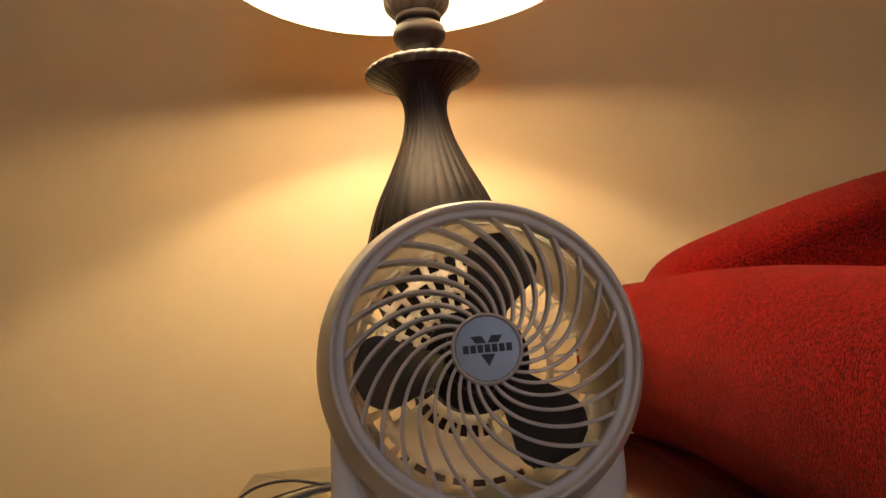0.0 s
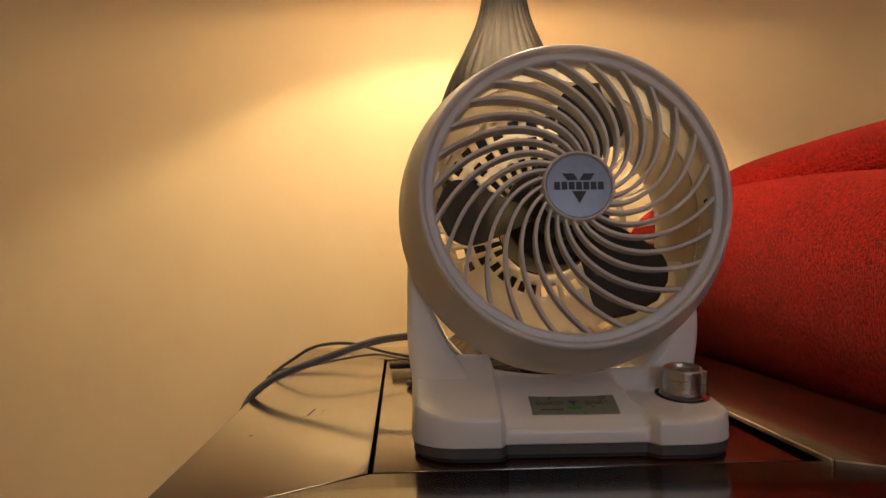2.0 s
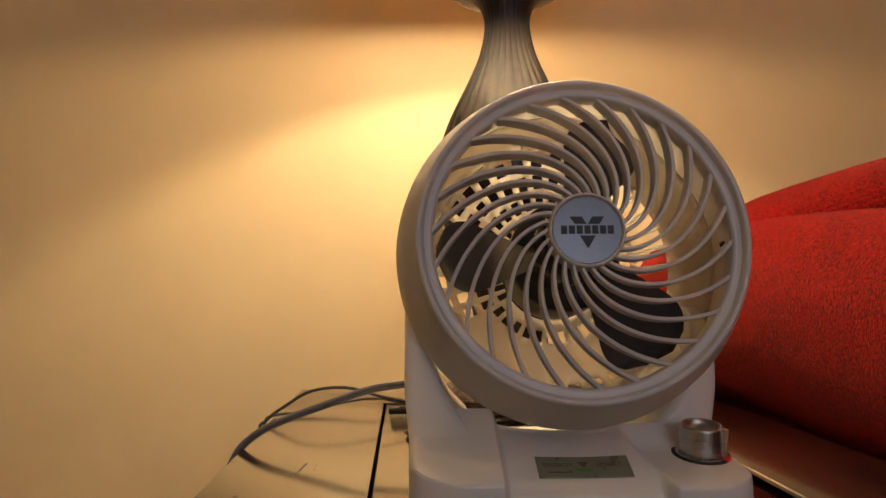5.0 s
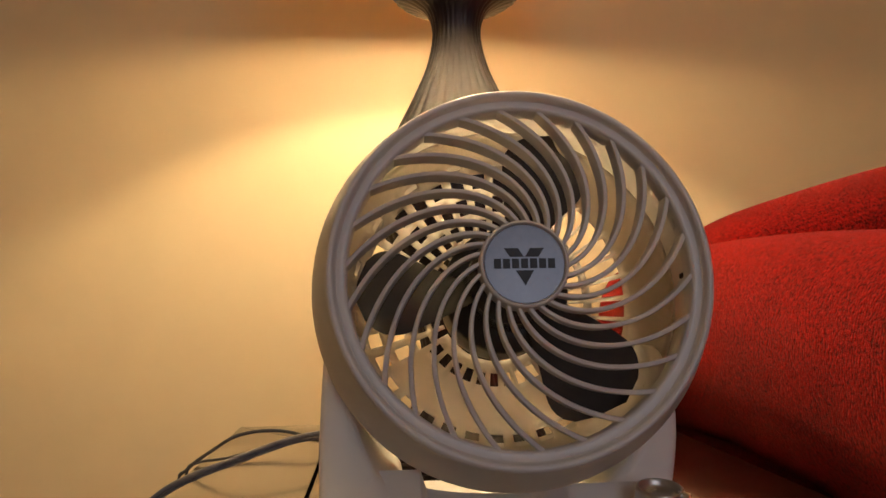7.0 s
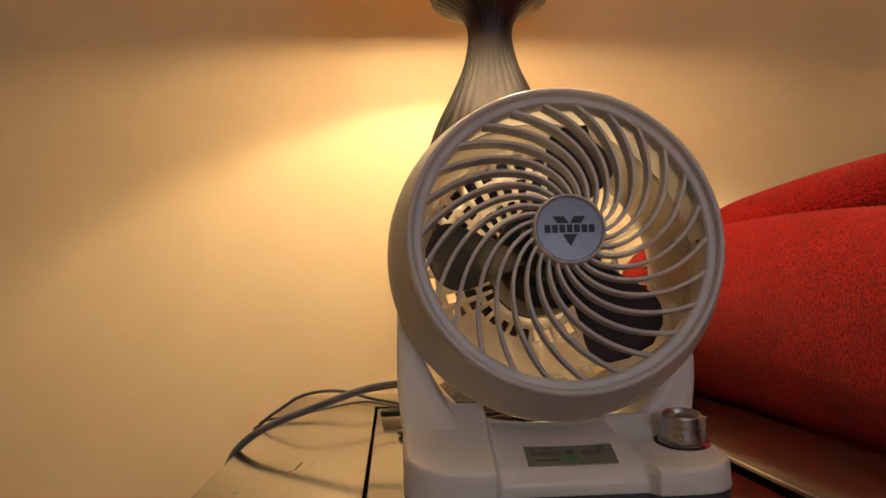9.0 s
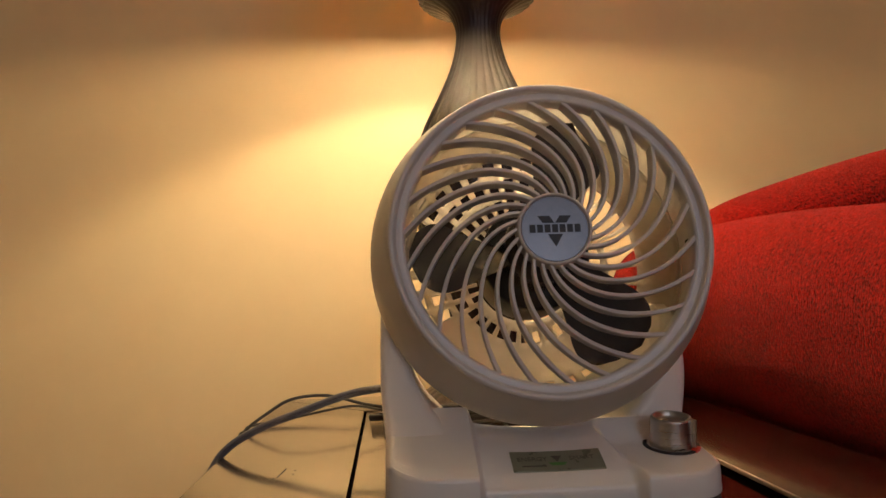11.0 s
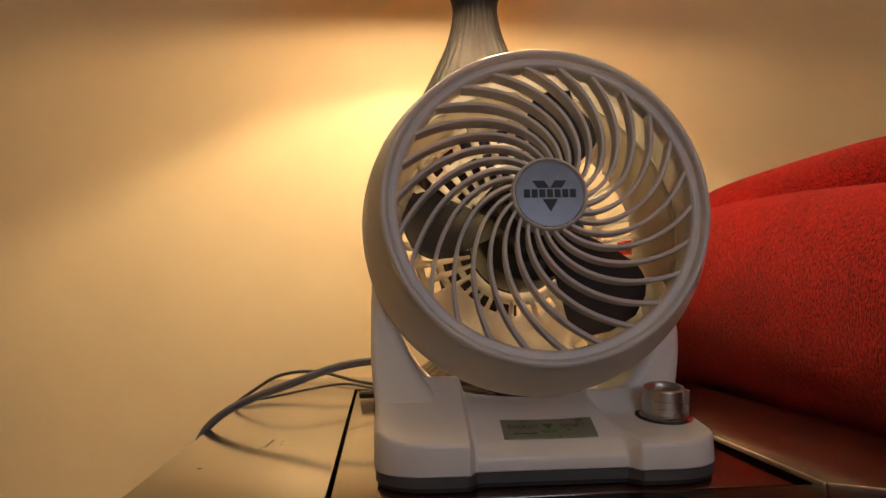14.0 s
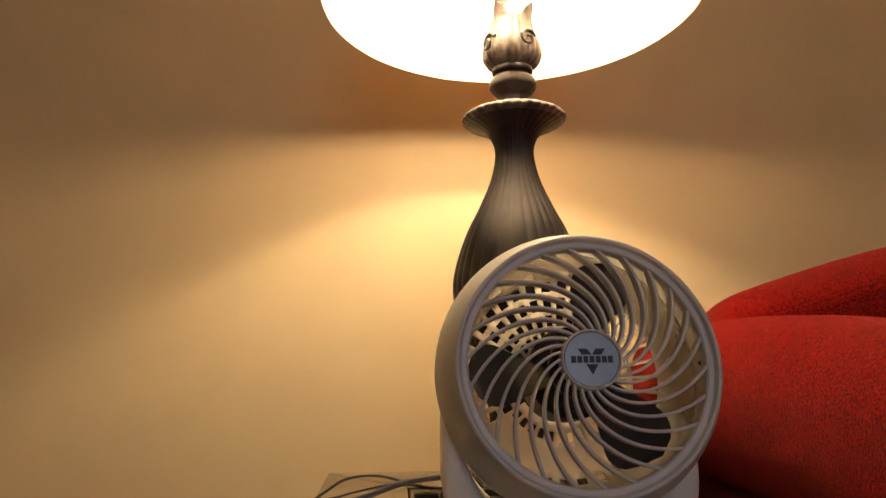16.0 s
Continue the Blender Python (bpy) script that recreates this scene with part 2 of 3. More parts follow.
# ---------------- the room ----------------
X0, X1, Y0, CZ = -2.3, 3.2, -3.4, 2.45
tagged(part("floor", box((X0 - 0.1, Y0 - 0.1, -0.1), (X1 + 0.1, WALL_Y + 0.1, 0)), CARPET), "brown carpeted floor of the room", "floor", kind="structure")
tagged(part("wall_north", box((X0, WALL_Y, 0), (X1, WALL_Y + 0.12, CZ)), WALL), "cream painted wall lit by the table lamp", "wall", kind="structure")
tagged(part("wall_east", box((X1, Y0 - 0.12, 0), (X1 + 0.12, WALL_Y + 0.12, CZ)), WALL), "cream painted side wall of the room", "wall", kind="structure")
# unseen wall; its opening is added behind the fill lamp
ww = bmesh.new()
for lo, hi in (((X0, Y0 - 0.12, 0), (-0.12, Y0, CZ)), ((1.02, Y0 - 0.12, 0), (X1, Y0, CZ)),
               ((-0.12, Y0 - 0.12, 0), (1.02, Y0, 1.08)), ((-0.12, Y0 - 0.12, 2.36), (1.02, Y0, CZ))):
    t = box(lo, hi)
    me = bpy.data.meshes.new("t")
    t.to_mesh(me)
    ww.from_mesh(me)
    bpy.data.meshes.remove(me)
    t.free()
tagged(part("wall_west", box((X0 - 0.12, Y0 - 0.12, 0), (X0, WALL_Y + 0.12, CZ)), WALL), "cream painted side wall of the room", "wall", kind="structure")
tagged(part("wall_south", ww, WALL), "cream painted wall with an opening added for the fill lamp", "wall", kind="structure")
tagged(part("ceiling", box((X0 - 0.12, Y0 - 0.12, CZ), (X1 + 0.12, WALL_Y + 0.12, CZ + 0.1)), CEIL), "plain white painted ceiling", "ceiling", kind="structure")

# ---------------- the table ----------------
TX0, TX1, TY0, TY1 = -0.226, 0.326, -0.240, 0.428
IX0, IX1, IY0, IY1 = -0.102, 0.200, -0.157, 0.304
table = thing("end_table", pose(0, 0, 0), "dark reddish-brown glossy wooden end table with an inset panel", "table")
G = 0.0012
boards = {
    "board_left": [(TX0, TY0), (IX0, IY0), (IX0, IY1), (TX0, TY1)],
    "board_right": [(IX1, IY0), (TX1, TY0), (TX1, TY1), (IX1, IY1)],
    "board_front": [(TX0, TY0), (TX1, TY0), (IX1, IY0), (IX0, IY0)],
    "board_back": [(IX0, IY1), (IX1, IY1), (TX1, TY1), (TX0, TY1)],
}
for nm, poly in boards.items():
    cx, cy = sum(p[0] for p in poly) / 4, sum(p[1] for p in poly) / 4
    poly = [(x + G * (1 if x < cx else -1) * 0.5, y + G * (1 if y < cy else -1) * 0.5) for x, y in poly]
    ob = part("frame_board", prism(poly, TOP - 0.03, TOP, 0.0012), WOOD, table)
part("panel", box((IX0 + 0.0022, IY0 + 0.004, TOP - 0.02), (IX1 - 0.017, IY1 - 0.006, TOP - 0.0008), 0.0012), PANEL, table, "dark brown inset panel with an open joint")
part("panel_bed", box((TX0 + 0.01, TY0 + 0.01, TOP - 0.042), (TX1 - 0.01, TY1 - 0.01, TOP - 0.0305)), GAP, table)
# pale strips paint the shiny reflection along the open joint's arris and the mitre
part("arris_glint", box((IX1 - 0.0006, IY0, TOP - 0.0030), (IX1 + 0.0016, 0.16, TOP + 0.0004), 0.0004, 1), GLINT, table, "pale painted reflection along the edge of the joint")
mit = (Vector((TX1, TY0)) - Vector((IX1, IY0))).normalized()
mn = Vector((-mit.y, mit.x)) * 0.0006
a, b = Vector((IX1, IY0)) + mit * 0.002, Vector((IX1, IY0)) + mit * 0.14
part("mitre_glint", prism([(a - mn)[:], (b - mn)[:], (b + mn)[:], (a + mn)[:]], TOP - 0.001, TOP + 0.0004), GLINT, table, "pale painted reflection along the mitre joint")
for x0, x1, y0, y1 in ((TX0 + 0.02, TX1 - 0.02, TY0 + 0.02, TY0 + 0.04), (TX0 + 0.02, TX1 - 0.02, TY1 - 0.04, TY1 - 0.02),
                       (TX0 + 0.02, TX0 + 0.04, TY0 + 0.04, TY1 - 0.04), (TX1 - 0.04, TX1 - 0.02, TY0 + 0.04, TY1 - 0.04)):
    part("apron", box((x0, y0, TOP - 0.13), (x1, y1, TOP - 0.042)), WOOD, table)
for x in (TX0 + 0.02, TX1 - 0.07):
    for y in (TY0 + 0.02, TY1 - 0.07):
        part("leg", box((x, y, 0), (x + 0.05, y + 0.05, TOP - 0.042), 0.004), WOOD, table)

# ---------------- the sofa ----------------
sofa = thing("sofa", pose(0, 0, 0), "bright red chenille sofa with a rolled arm", "sofa")


def arm_section(y, grow=1.0, dz=0.0):
    """A rolled arm in section: the roll on top, the side panel below."""
    pts = []
    cx, cz, rx, rz = 0.452, 0.712, 0.142 * grow, 0.122 * grow
    for i in range(44):
        a = radians(-70 + 320 * i / 43)
        wob = 1 + 0.012 * noise.noise(Vector((math.cos(a) * 2, math.sin(a) * 2, y * 5)))
        c, q = math.cos(a), math.sin(a)
        pw = 0.78 if q > 0 else 1.0
        pts.append((cx + rx * wob * math.copysign(abs(c) ** pw, c), y, cz + dz + rz * wob * math.copysign(abs(q) ** pw, q) * (1.0 if q > 0 else 1.20)))
    pts += [(cx - 0.112, y, 0.575), (cx - 0.116, y, 0.45), (cx - 0.116, y, 0.10), (cx + 0.10, y, 0.10), (cx + 0.10, y, 0.45)]
    return pts


secs = []
for i in range(45):
    t = i / 44
    y = -0.62 + 1.16 * t
    end = min(1.0, 0.80 + 0.20 * math.sqrt(min(1.0, t / 0.04)))
    secs.append(arm_section(y, end, 0.003 * math.sin(y * 9) - 0.026 * (1 - step(-0.15, 0.36, y)) + 0.004))
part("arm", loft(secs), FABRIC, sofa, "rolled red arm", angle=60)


BACK_TOP = smooth_profile([(0.40, 0.78), (0.425, 0.842), (0.445, 0.868), (0.475, 0.886), (0.52, 0.903), (0.58, 0.922), (0.66, 0.946), (0.76, 0.972), (0.90, 1.000), (1.10, 1.018), (2.30, 1.02)], 8)


def back_section(x):
    top = float(np.interp(x, [p[0] for p in BACK_TOP], [p[1] for p in BACK_TOP])) - 0.004
    pts = []
    for i in range(24):
        a = math.pi * i / 23
        pts.append((x, 0.455 - 0.085 * math.cos(a), top - 0.07 + 0.07 * math.sin(a)))
    return pts + [(x, 0.55, 0.25), (x, 0.36, 0.25)]


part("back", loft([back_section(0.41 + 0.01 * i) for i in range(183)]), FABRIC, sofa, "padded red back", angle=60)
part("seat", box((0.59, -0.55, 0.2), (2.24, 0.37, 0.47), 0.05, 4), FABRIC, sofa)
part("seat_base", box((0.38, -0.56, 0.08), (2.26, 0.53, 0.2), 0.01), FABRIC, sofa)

# ---------------- the table lamp ----------------
lamp = thing("table_lamp", pose(AX.x, AX.y, TOP), "dark bronze fluted table lamp with a lit fabric shade", "lamp")
FL = 32


def flutes(depth):
    return lambda a, k: 1 + depth * (abs(math.sin(a * FL / 2)) - 0.6)


prof = smooth_profile([(0.090, 0.0), (0.092, 0.012), (0.086, 0.024), (0.060, 0.042), (0.046, 0.075), (0.044, 0.11), (0.060, 0.17),
                       (0.084, 0.235), (0.091, 0.275), (0.086, 0.31), (0.072, 0.352), (0.052, 0.393), (0.036, 0.43), (0.0285, 0.462),
                       (0.0288, 0.482), (0.036, 0.498), (0.052, 0.509), (0.068, 0.516)], 5)
part("column", lathe([(0.03, 0.0)] + prof, 32 * 8, shape=flutes(0.022)), BRONZE, lamp, "fluted dark bronze column", angle=50)
disk = smooth_profile([(0.066, 0.5155), (0.0735, 0.520), (0.0745, 0.5245), (0.069, 0.529), (0.050, 0.536), (0.030, 0.541), (0.0225, 0.548)], 4)
part("flared_collar", lathe(disk, 32 * 8, shape=lambda a, k: 1 + 0.035 * (abs(math.sin(a * FL / 2)) - 0.6)), LEAFM, lamp, "flared collar with worn rim", angle=50)
part("ring", lathe(smooth_profile([(0.0215, 0.546), (0.0225, 0.557), (0.028, 0.563), (0.0335, 0.570), (0.0345, 0.577), (0.0325, 0.584), (0.0245, 0.591)], 4), 64), BRONZE, lamp)
part("ring", lathe(smooth_profile([(0.025, 0.590), (0.0295, 0.594), (0.030, 0.600), (0.026, 0.604)], 4), 64), BRONZE, lamp)
cup = smooth_profile([(0.026, 0.600), (0.036, 0.608), (0.0415, 0.620), (0.0400, 0.636), (0.0345, 0.652), (0.0310, 0.664), (0.0295, 0.674)], 5)
part("leaf_cup", lathe(cup, 180, shape=lambda a, k: 1 + 0.05 * abs(math.cos(2 * a)) + 0.020 * math.sin(20 * a)), LEAFM, lamp, "carved acanthus leaf cup", angle=60)
for i in range(4):
    a0 = -math.pi / 4 + i * math.pi / 2
    # broad pointed leaf that curls outwards at its tip
    sec = []
    for j in range(13):
        t = j / 12
        w = 0.0215 * (1 - t ** 1.6) ** 0.8 * (1 + 0.10 * math.sin(9 * t)) + 0.0006
        r = 0.0335 - 0.004 * math.sin(math.pi * t) + 0.010 * max(0, t - 0.5) ** 1.2
        z = 0.650 + 0.046 * t
        ring = []
        for q in range(12):
            b = 2 * math.pi * q / 12
            ang = a0 + w * math.cos(b) / r
            rr = r + (0.0032 + 0.0012 * math.cos(3 * b)) * (1 - 0.6 * t) * math.sin(b)
            ring.append((rr * math.cos(ang), rr * math.sin(ang), z))
        sec.append(ring)
    part("leaf_tip", loft(sec), LEAFM, lamp, angle=70)
    # large scroll carved beside each leaf
    sp = []
    for j in range(26):
        t = j / 25
        an, rad = 0.4 + t * 8.6, 0.0150 * (1 - 0.84 * t)
        u, v = rad * math.cos(an), rad * math.sin(an)
        ang = a0 - 0.34 + u / 0.042
        rr = 0.0425 - 0.16 * max(0.0, v) + 0.001 * t
        sp.append((rr * math.cos(ang), rr * math.sin(ang), 0.634 + v))
    part("scroll", tube(sp, [0.0032 - 0.0014 * j / 25 for j in range(26)], 8), LEAFM, lamp, angle=70)
part("candle_tube", lathe([(0.0165, 0.655), (0.0165, 0.700), (0.0150, 0.702), (0.0060, 0.703)], 32), CEIL, lamp, "pale tube inside the leaves")
part("stem", lathe([(0.012, 0.690), (0.012, 0.700), (0.005, 0.704), (0.005, 0.820), (0.012, 0.826), (0.012, 0.860)], 32), LEAFM, lamp)
for bx, by, BZ, glass in ((0.0, 0.0, 0.896, BULB), (-0.034, -0.030, 0.747, BULB_LOW)):
    bulb = lathe(smooth_profile([(0.0005, BZ + 0.030), (0.014, BZ + 0.027), (0.026, BZ + 0.012), (0.029, BZ - 0.004), (0.024, BZ - 0.026), (0.016, BZ - 0.032), (0.010, BZ - 0.036)], 4), 28)
    bulb.transform(Matrix.Translation((bx, by, 0)))
    part("bulb", bulb, glass, lamp, "glowing frosted bulb")
part("socket_arm", tube([(-0.004, -0.004, 0.706), (-0.020, -0.018, 0.702), (-0.034, -0.030, 0.709)], [0.005, 0.005, 0.010], 10), LEAFM, lamp)
for s in (-1, 1):
    hp = smooth_profile([(s * 0.016, 0, 0.800), (s * 0.055, 0, 0.83), (s * 0.065, 0, 0.86), (s * 0.042, 0, 0.932), (s * 0.003, 0, 0.960)], 6)
    part("harp", tube(hp, 0.0016, 6), STEEL, lamp)
SZ = SHADE_Z - TOP
part("shade", lathe([(SHADE_R, SZ), (0.185, SZ + 0.26), (0.1832, SZ + 0.26), (SHADE_R - 0.0018, SZ)], 128, closed=True), SHADE, lamp, "wide white fabric shade glowing from inside")
for k in range(3):
    a = 2 * math.pi * k / 3 + 0.5
    part("shade_spoke", tube([(0.003 * math.cos(a), 0.003 * math.sin(a), 0.960), (0.184 * math.cos(a), 0.184 * math.sin(a), 0.960)], 0.0013, 6), STEEL, lamp)

# ---------------- the fan ----------------
fan = thing("desk_fan", pose(0.038, -0.06, TOP, 0, 0, -1.5), "cream plastic table fan with a swirled grille, tilted up", "fan")
HW = 0.1105                            # half width of the base


def pods(x, y):
    """How far a place on the base belongs to the left and to the right front pod."""
    left = 1 - step(-0.0525, -0.0475, x)
    edge = 0.0520 - 0.16 * (y + 0.086)
    return left, step(edge - 0.0045, edge + 0.0025, x)


def base_top(x, y):
    """Height of the base: a hollow under the head, a sloping pod and a low pod that carries the knob."""
    d = min(1.0, max(0.0, (y + 0.079) / 0.072))
    hollow = 0.0200 + 0.0225 * (1 - (1 - d) ** 2) + 2.2 * x * x * d
    f = min(1.0, max(0.0, (y + 0.087) / 0.072))
    high = 0.0300 + 0.0285 * (0.80 * f + 0.20 * f * f)
    low = 0.0265 + 0.0100 * f + 0.016 * step(-0.035, 0.0, y)
    left, right = pods(x, y)
    return hollow * (1 - left) * (1 - right) + high * left + low * right


def base_section(u):
    """One slice of the base, from the front foot over the top to the back foot; u runs -1..1 across."""
    x = HW * u
    corner = 0.030 * (1 - math.sqrt(max(0.0, 1 - max(0.0, (abs(x) - (HW - 0.034)) / 0.034) ** 2)))
    left, right = pods(x, -0.086)
    yf = -0.0790 + corner - 0.0080 * max(left, right)
    yk = -0.014
    edge = 0.0012 * min(1.0, max(0.0, abs(u) - 0.965) / 0.035) ** 2 + 0.006 * max(0.0, (abs(u) - 0.94) / 0.06) ** 3
    zf = base_top(x, yf) - edge
    p = [(x, yf + 0.0015, 0.0092), (x, yf + 0.0002, 0.0100), (x, yf, 0.0110), (x, yf + 0.0006, zf - 0.0036), (x, yf + 0.0010, zf - 0.0018), (x, yf + 0.0020, zf - 0.0006), (x, yf + 0.0036, zf)]
    for j in range(1, 19):
        y = yf + 0.0036 + (yk - yf - 0.0036) * j / 18
        p.append((x, y, base_top(x, y) - edge))
    zk = base_top(x, yk) - edge
    for y, k in ((-0.011, 0.992), (-0.008, 0.965), (-0.004, 0.90), (0.004, 0.74), (0.02, 0.55), (0.05, 0.46)):
        p.append((x, y, zk * k + 0.002))
    return p + [(x, 0.098 - corner, 0.024 - edge), (x, 0.102 - corner, 0.020), (x, 0.102 - corner, 0.0092)]


part("base", loft([base_section(-1 + 2 * i / 220) for i in range(221)]), PLASTIC, fan, "cream plastic base with two front pods", angle=32)


def sole_outline():
    """The base's own plan, 1 mm inside it."""
    front, back = [], []
    for i in range(61):
        x = (HW - 0.0012) * (-1 + i / 30)
        c = 0.030 * (1 - math.sqrt(max(0.0, 1 - max(0.0, (abs(x) - (HW - 0.034)) / 0.034) ** 2)))
        left, right = pods(x, -0.086)
        front.append((x, -0.0780 + c - 0.0080 * max(left, right)))
        back.append((x, 0.101 - c))
    return front + back[::-1]


part("sole", prism(sole_outline(), 0.0030, 0.0091), SOLE, fan, "dark grey sole strip")
part("rubber_pad", prism([(x * 0.985, y * 0.985) for x, y in sole_outline()], 0.0002, 0.0030), RUBBER, fan, "black rubber pad under the sole")

def arm_side(s):
    """One of the two upright arms that carry the head: a broad root that narrows in a curve to the pivot."""
    sec = []
    rows = smooth_profile([(0.012, 0.062, -0.050, 0.086), (0.030, 0.062, -0.050, 0.086), (0.044, 0.0635, -0.044, 0.085), (0.052, 0.0700, -0.034, 0.084), (0.062, 0.0790, -0.024, 0.083),
                           (0.076, 0.0870, -0.013, 0.081), (0.094, 0.0940, -0.004, 0.079), (0.112, 0.0990, 0.006, 0.074), (0.124, 0.1015, 0.016, 0.066), (0.130, 0.104, 0.030, 0.056)], 3)
    for z, xi, y0, y1 in rows:
        y0 = max(y0, -0.006) if s > 0 else y0
        xo = 0.1090 + 0.0055 * step(0.025, 0.08, z) + (0.0025 * step(0.02, 0.05, z) if s > 0 else 0)
        xi = min(xi + (0.004 if s > 0 else 0), xo - 0.006)
        r = min(0.009, (xo - xi) * 0.45)
        ring = []
        for cx, cy, a0 in ((xo - r, y0 + r, -90), (xo - r, y1 - r, 0), (xi + r, y1 - r, 90), (xi + r, y0 + r, 180)):
            for k in range(5):
                a = radians(a0 + 22.5 * k)
                ring.append((s * (cx + r * math.cos(a)), cy + r * math.sin(a), z))
        sec.append(ring)
    return loft(sec)


for s in (-1, 1):
    part("arm", arm_side(s), PLASTIC, fan, angle=60)

# label in the hollow, bent to follow it
LX, LY, LW, LH = 0.002, -0.0595, 0.0302, 0.0098


def on_label(bm):
    for v in bm.verts:
        x, y = LX + v.co.x, LY + v.co.y * 0.90
        v.co = Vector((x, y, base_top(x, y) + 0.0003 + v.co.z))
    return bm


def label_sheet():
    bm = bmesh.new()
    top = [[bm.verts.new((LW * (-1 + i / 8), LH * (-1 + j / 4), 0.0006)) for i in range(17)] for j in range(9)]
    low = [[bm.verts.new((LW * (-1 + i / 8), LH * (-1 + j / 4), -0.0002)) for i in range(17)] for j in range(9)]
    for j in range(8):
        for i in range(16):
            bm.faces.new((top[j][i], top[j][i + 1], top[j + 1][i + 1], top[j + 1][i]))
            bm.faces.new((low[j][i], low[j + 1][i], low[j + 1][i + 1], low[j][i + 1]))
    rim = [(0, i) for i in range(17)] + [(j, 16) for j in range(1, 9)] + [(8, i) for i in range(15, -1, -1)] + [(j, 0) for j in range(7, 0, -1)]
    for (j, i), (q, k) in zip(rim, rim[1:] + rim[:1]):
        bm.faces.new((top[j][i], low[j][i], low[q][k], top[q][k]))
    return bm


label = part("label_plate", on_label(label_sheet()), LABEL, fan, "olive printed label plate")


def text_mesh(words, size):
    cu = bpy.data.curves.new("words", "FONT")
    cu.body, cu.size, cu.align_x, cu.align_y, cu.extrude = words, size, "CENTER", "CENTER", 0.00008
    ob = new("words", cu)
    dg = bpy.context.evaluated_depsgraph_get()
    me = bpy.data.meshes.new_from_object(ob.evaluated_get(dg))
    bpy.data.objects.remove(ob)
    bm = bmesh.new()
    bm.from_mesh(me)
    bpy.data.meshes.remove(me)
    return bm


for words, x in (("ENERGY", -0.0165), ("SMART", 0.0165)):
    bm = text_mesh(words, 0.0054)
    bm.transform(pose(x, 0.001, 0.0008))
    part("lettering", on_label(bm), PRINT, label, smooth=False)
part("emblem", on_label(prism([(-0.0035, 0.0040), (0.0035, 0.0040), (0, -0.0015)], 0.0006, 0.0009)), PRINT, label, smooth=False)
part("emblem", on_label(prism([(-0.006, -0.0028), (0.006, -0.0028), (0.004, -0.005), (-0.004, -0.005)], 0.0006, 0.0009)), GREEN, label, smooth=False)
part("fine_print", on_label(box((-0.024, -0.0060, 0.0006), (-0.008, -0.0050, 0.0008))), PRINT, label, smooth=False)

# knob on the right pod
KM = pose(0.0872, -0.0395, 0.0334, 8, 0, 0)
well = lathe([(0.0190, -0.004), (0.0190, 0.0006), (0.0165, 0.0008), (0.0160, -0.003)], 48)
well.transform(KM)
part("knob_well", well, RUBBER, fan, "black recess round the knob")
kb = lathe(smooth_profile([(0.0142, -0.001), (0.0146, 0.004), (0.0139, 0.0175), (0.0134, 0.0198), (0.0124, 0.0204), (0.0112, 0.0192), (0.0095, 0.0165), (0.0050, 0.0150), (0.0005, 0.0148)], 4), 64)
kb.transform(KM)
knob = part("knob", kb, STEEL, fan, "brushed steel speed knob")
pt = box((0.0105, -0.0012, 0.001), (0.0172, 0.0012, 0.0206), 0.0005)
pt.transform(KM @ pose(0, 0, 0, 0, 0, -42))
part("pointer", pt, STEEL, knob)
rd = prism([(0.0195 * math.cos(a), 0.0195 * math.sin(a)) for a in (-0.98, -0.75, -0.52)] + [(0.0155 * math.cos(a), 0.0155 * math.sin(a)) for a in (-0.52, -0.75, -0.98)], -0.0004, 0.0018, 0.0002)
rd.transform(KM)
part("dial_mark", rd, RED, fan, "red mark beside the knob")

# ---- the head: local y runs backwards from the rim, x right, z up ----
HEAD = fan.matrix_world.inverted() @ Matrix.Translation((0.0427, -0.1140, 0.7817)) @ Matrix.Rotation(radians(-3.4), 4, "Z") @ Matrix.Rotation(radians(-9.2), 4, "X")


def head_part(name, bm, material, parent=fan, label="", **kw):
    bm.transform(HEAD)
    return part(name, bm, material, parent, label, **kw)


shell = smooth_profile([(0.1120, 0.005), (0.1165, 0.014), (0.1240, 0.034), (0.1285, 0.056), (0.1290, 0.072), (0.1255, 0.090), (0.1170, 0.106), (0.1050, 0.119)], 5)
inner = smooth_profile([(0.1020, 0.119), (0.1120, 0.104), (0.1190, 0.088), (0.1215, 0.072), (0.1200, 0.054), (0.1150, 0.032), (0.1075, 0.012)], 5)
head_part("shell", lathe(shell + inner, 128, axis="y", closed=True), SHELLM, label="rounded cream shell of the head", angle=60)
rimp = smooth_profile([(0.1120, 0.0075), (0.1126, 0.0040), (0.1121, 0.0012), (0.1108, -0.0006), (0.1092, -0.0008), (0.1080, 0.0000), (0.1074, 0.0014)], 4) + \
    [(0.1072, 0.0034), (0.1064, 0.0042), (0.1030, 0.0040), (0.1016, 0.0044)] + smooth_profile([(0.1010, 0.0052), (0.1005, 0.0070), (0.1004, 0.0100), (0.1010, 0.0170)], 3) + [(0.1060, 0.0170), (0.1095, 0.012)]
grille = head_part("grille", lathe(rimp, 160, axis="y", closed=True), GRILLE, label="light grey swirled front grille", angle=40)

NS, RI, RO, SW = 26, 0.0240, 0.1020, 70.0


def spoke_line(f):
    r = RI + (RO - RI) * f
    th = SW * (1.27 * f - 0.27 * f * f)
    s = -0.0110 + 0.0165 * max(0.0, f) ** 1.8
    return r, th, s


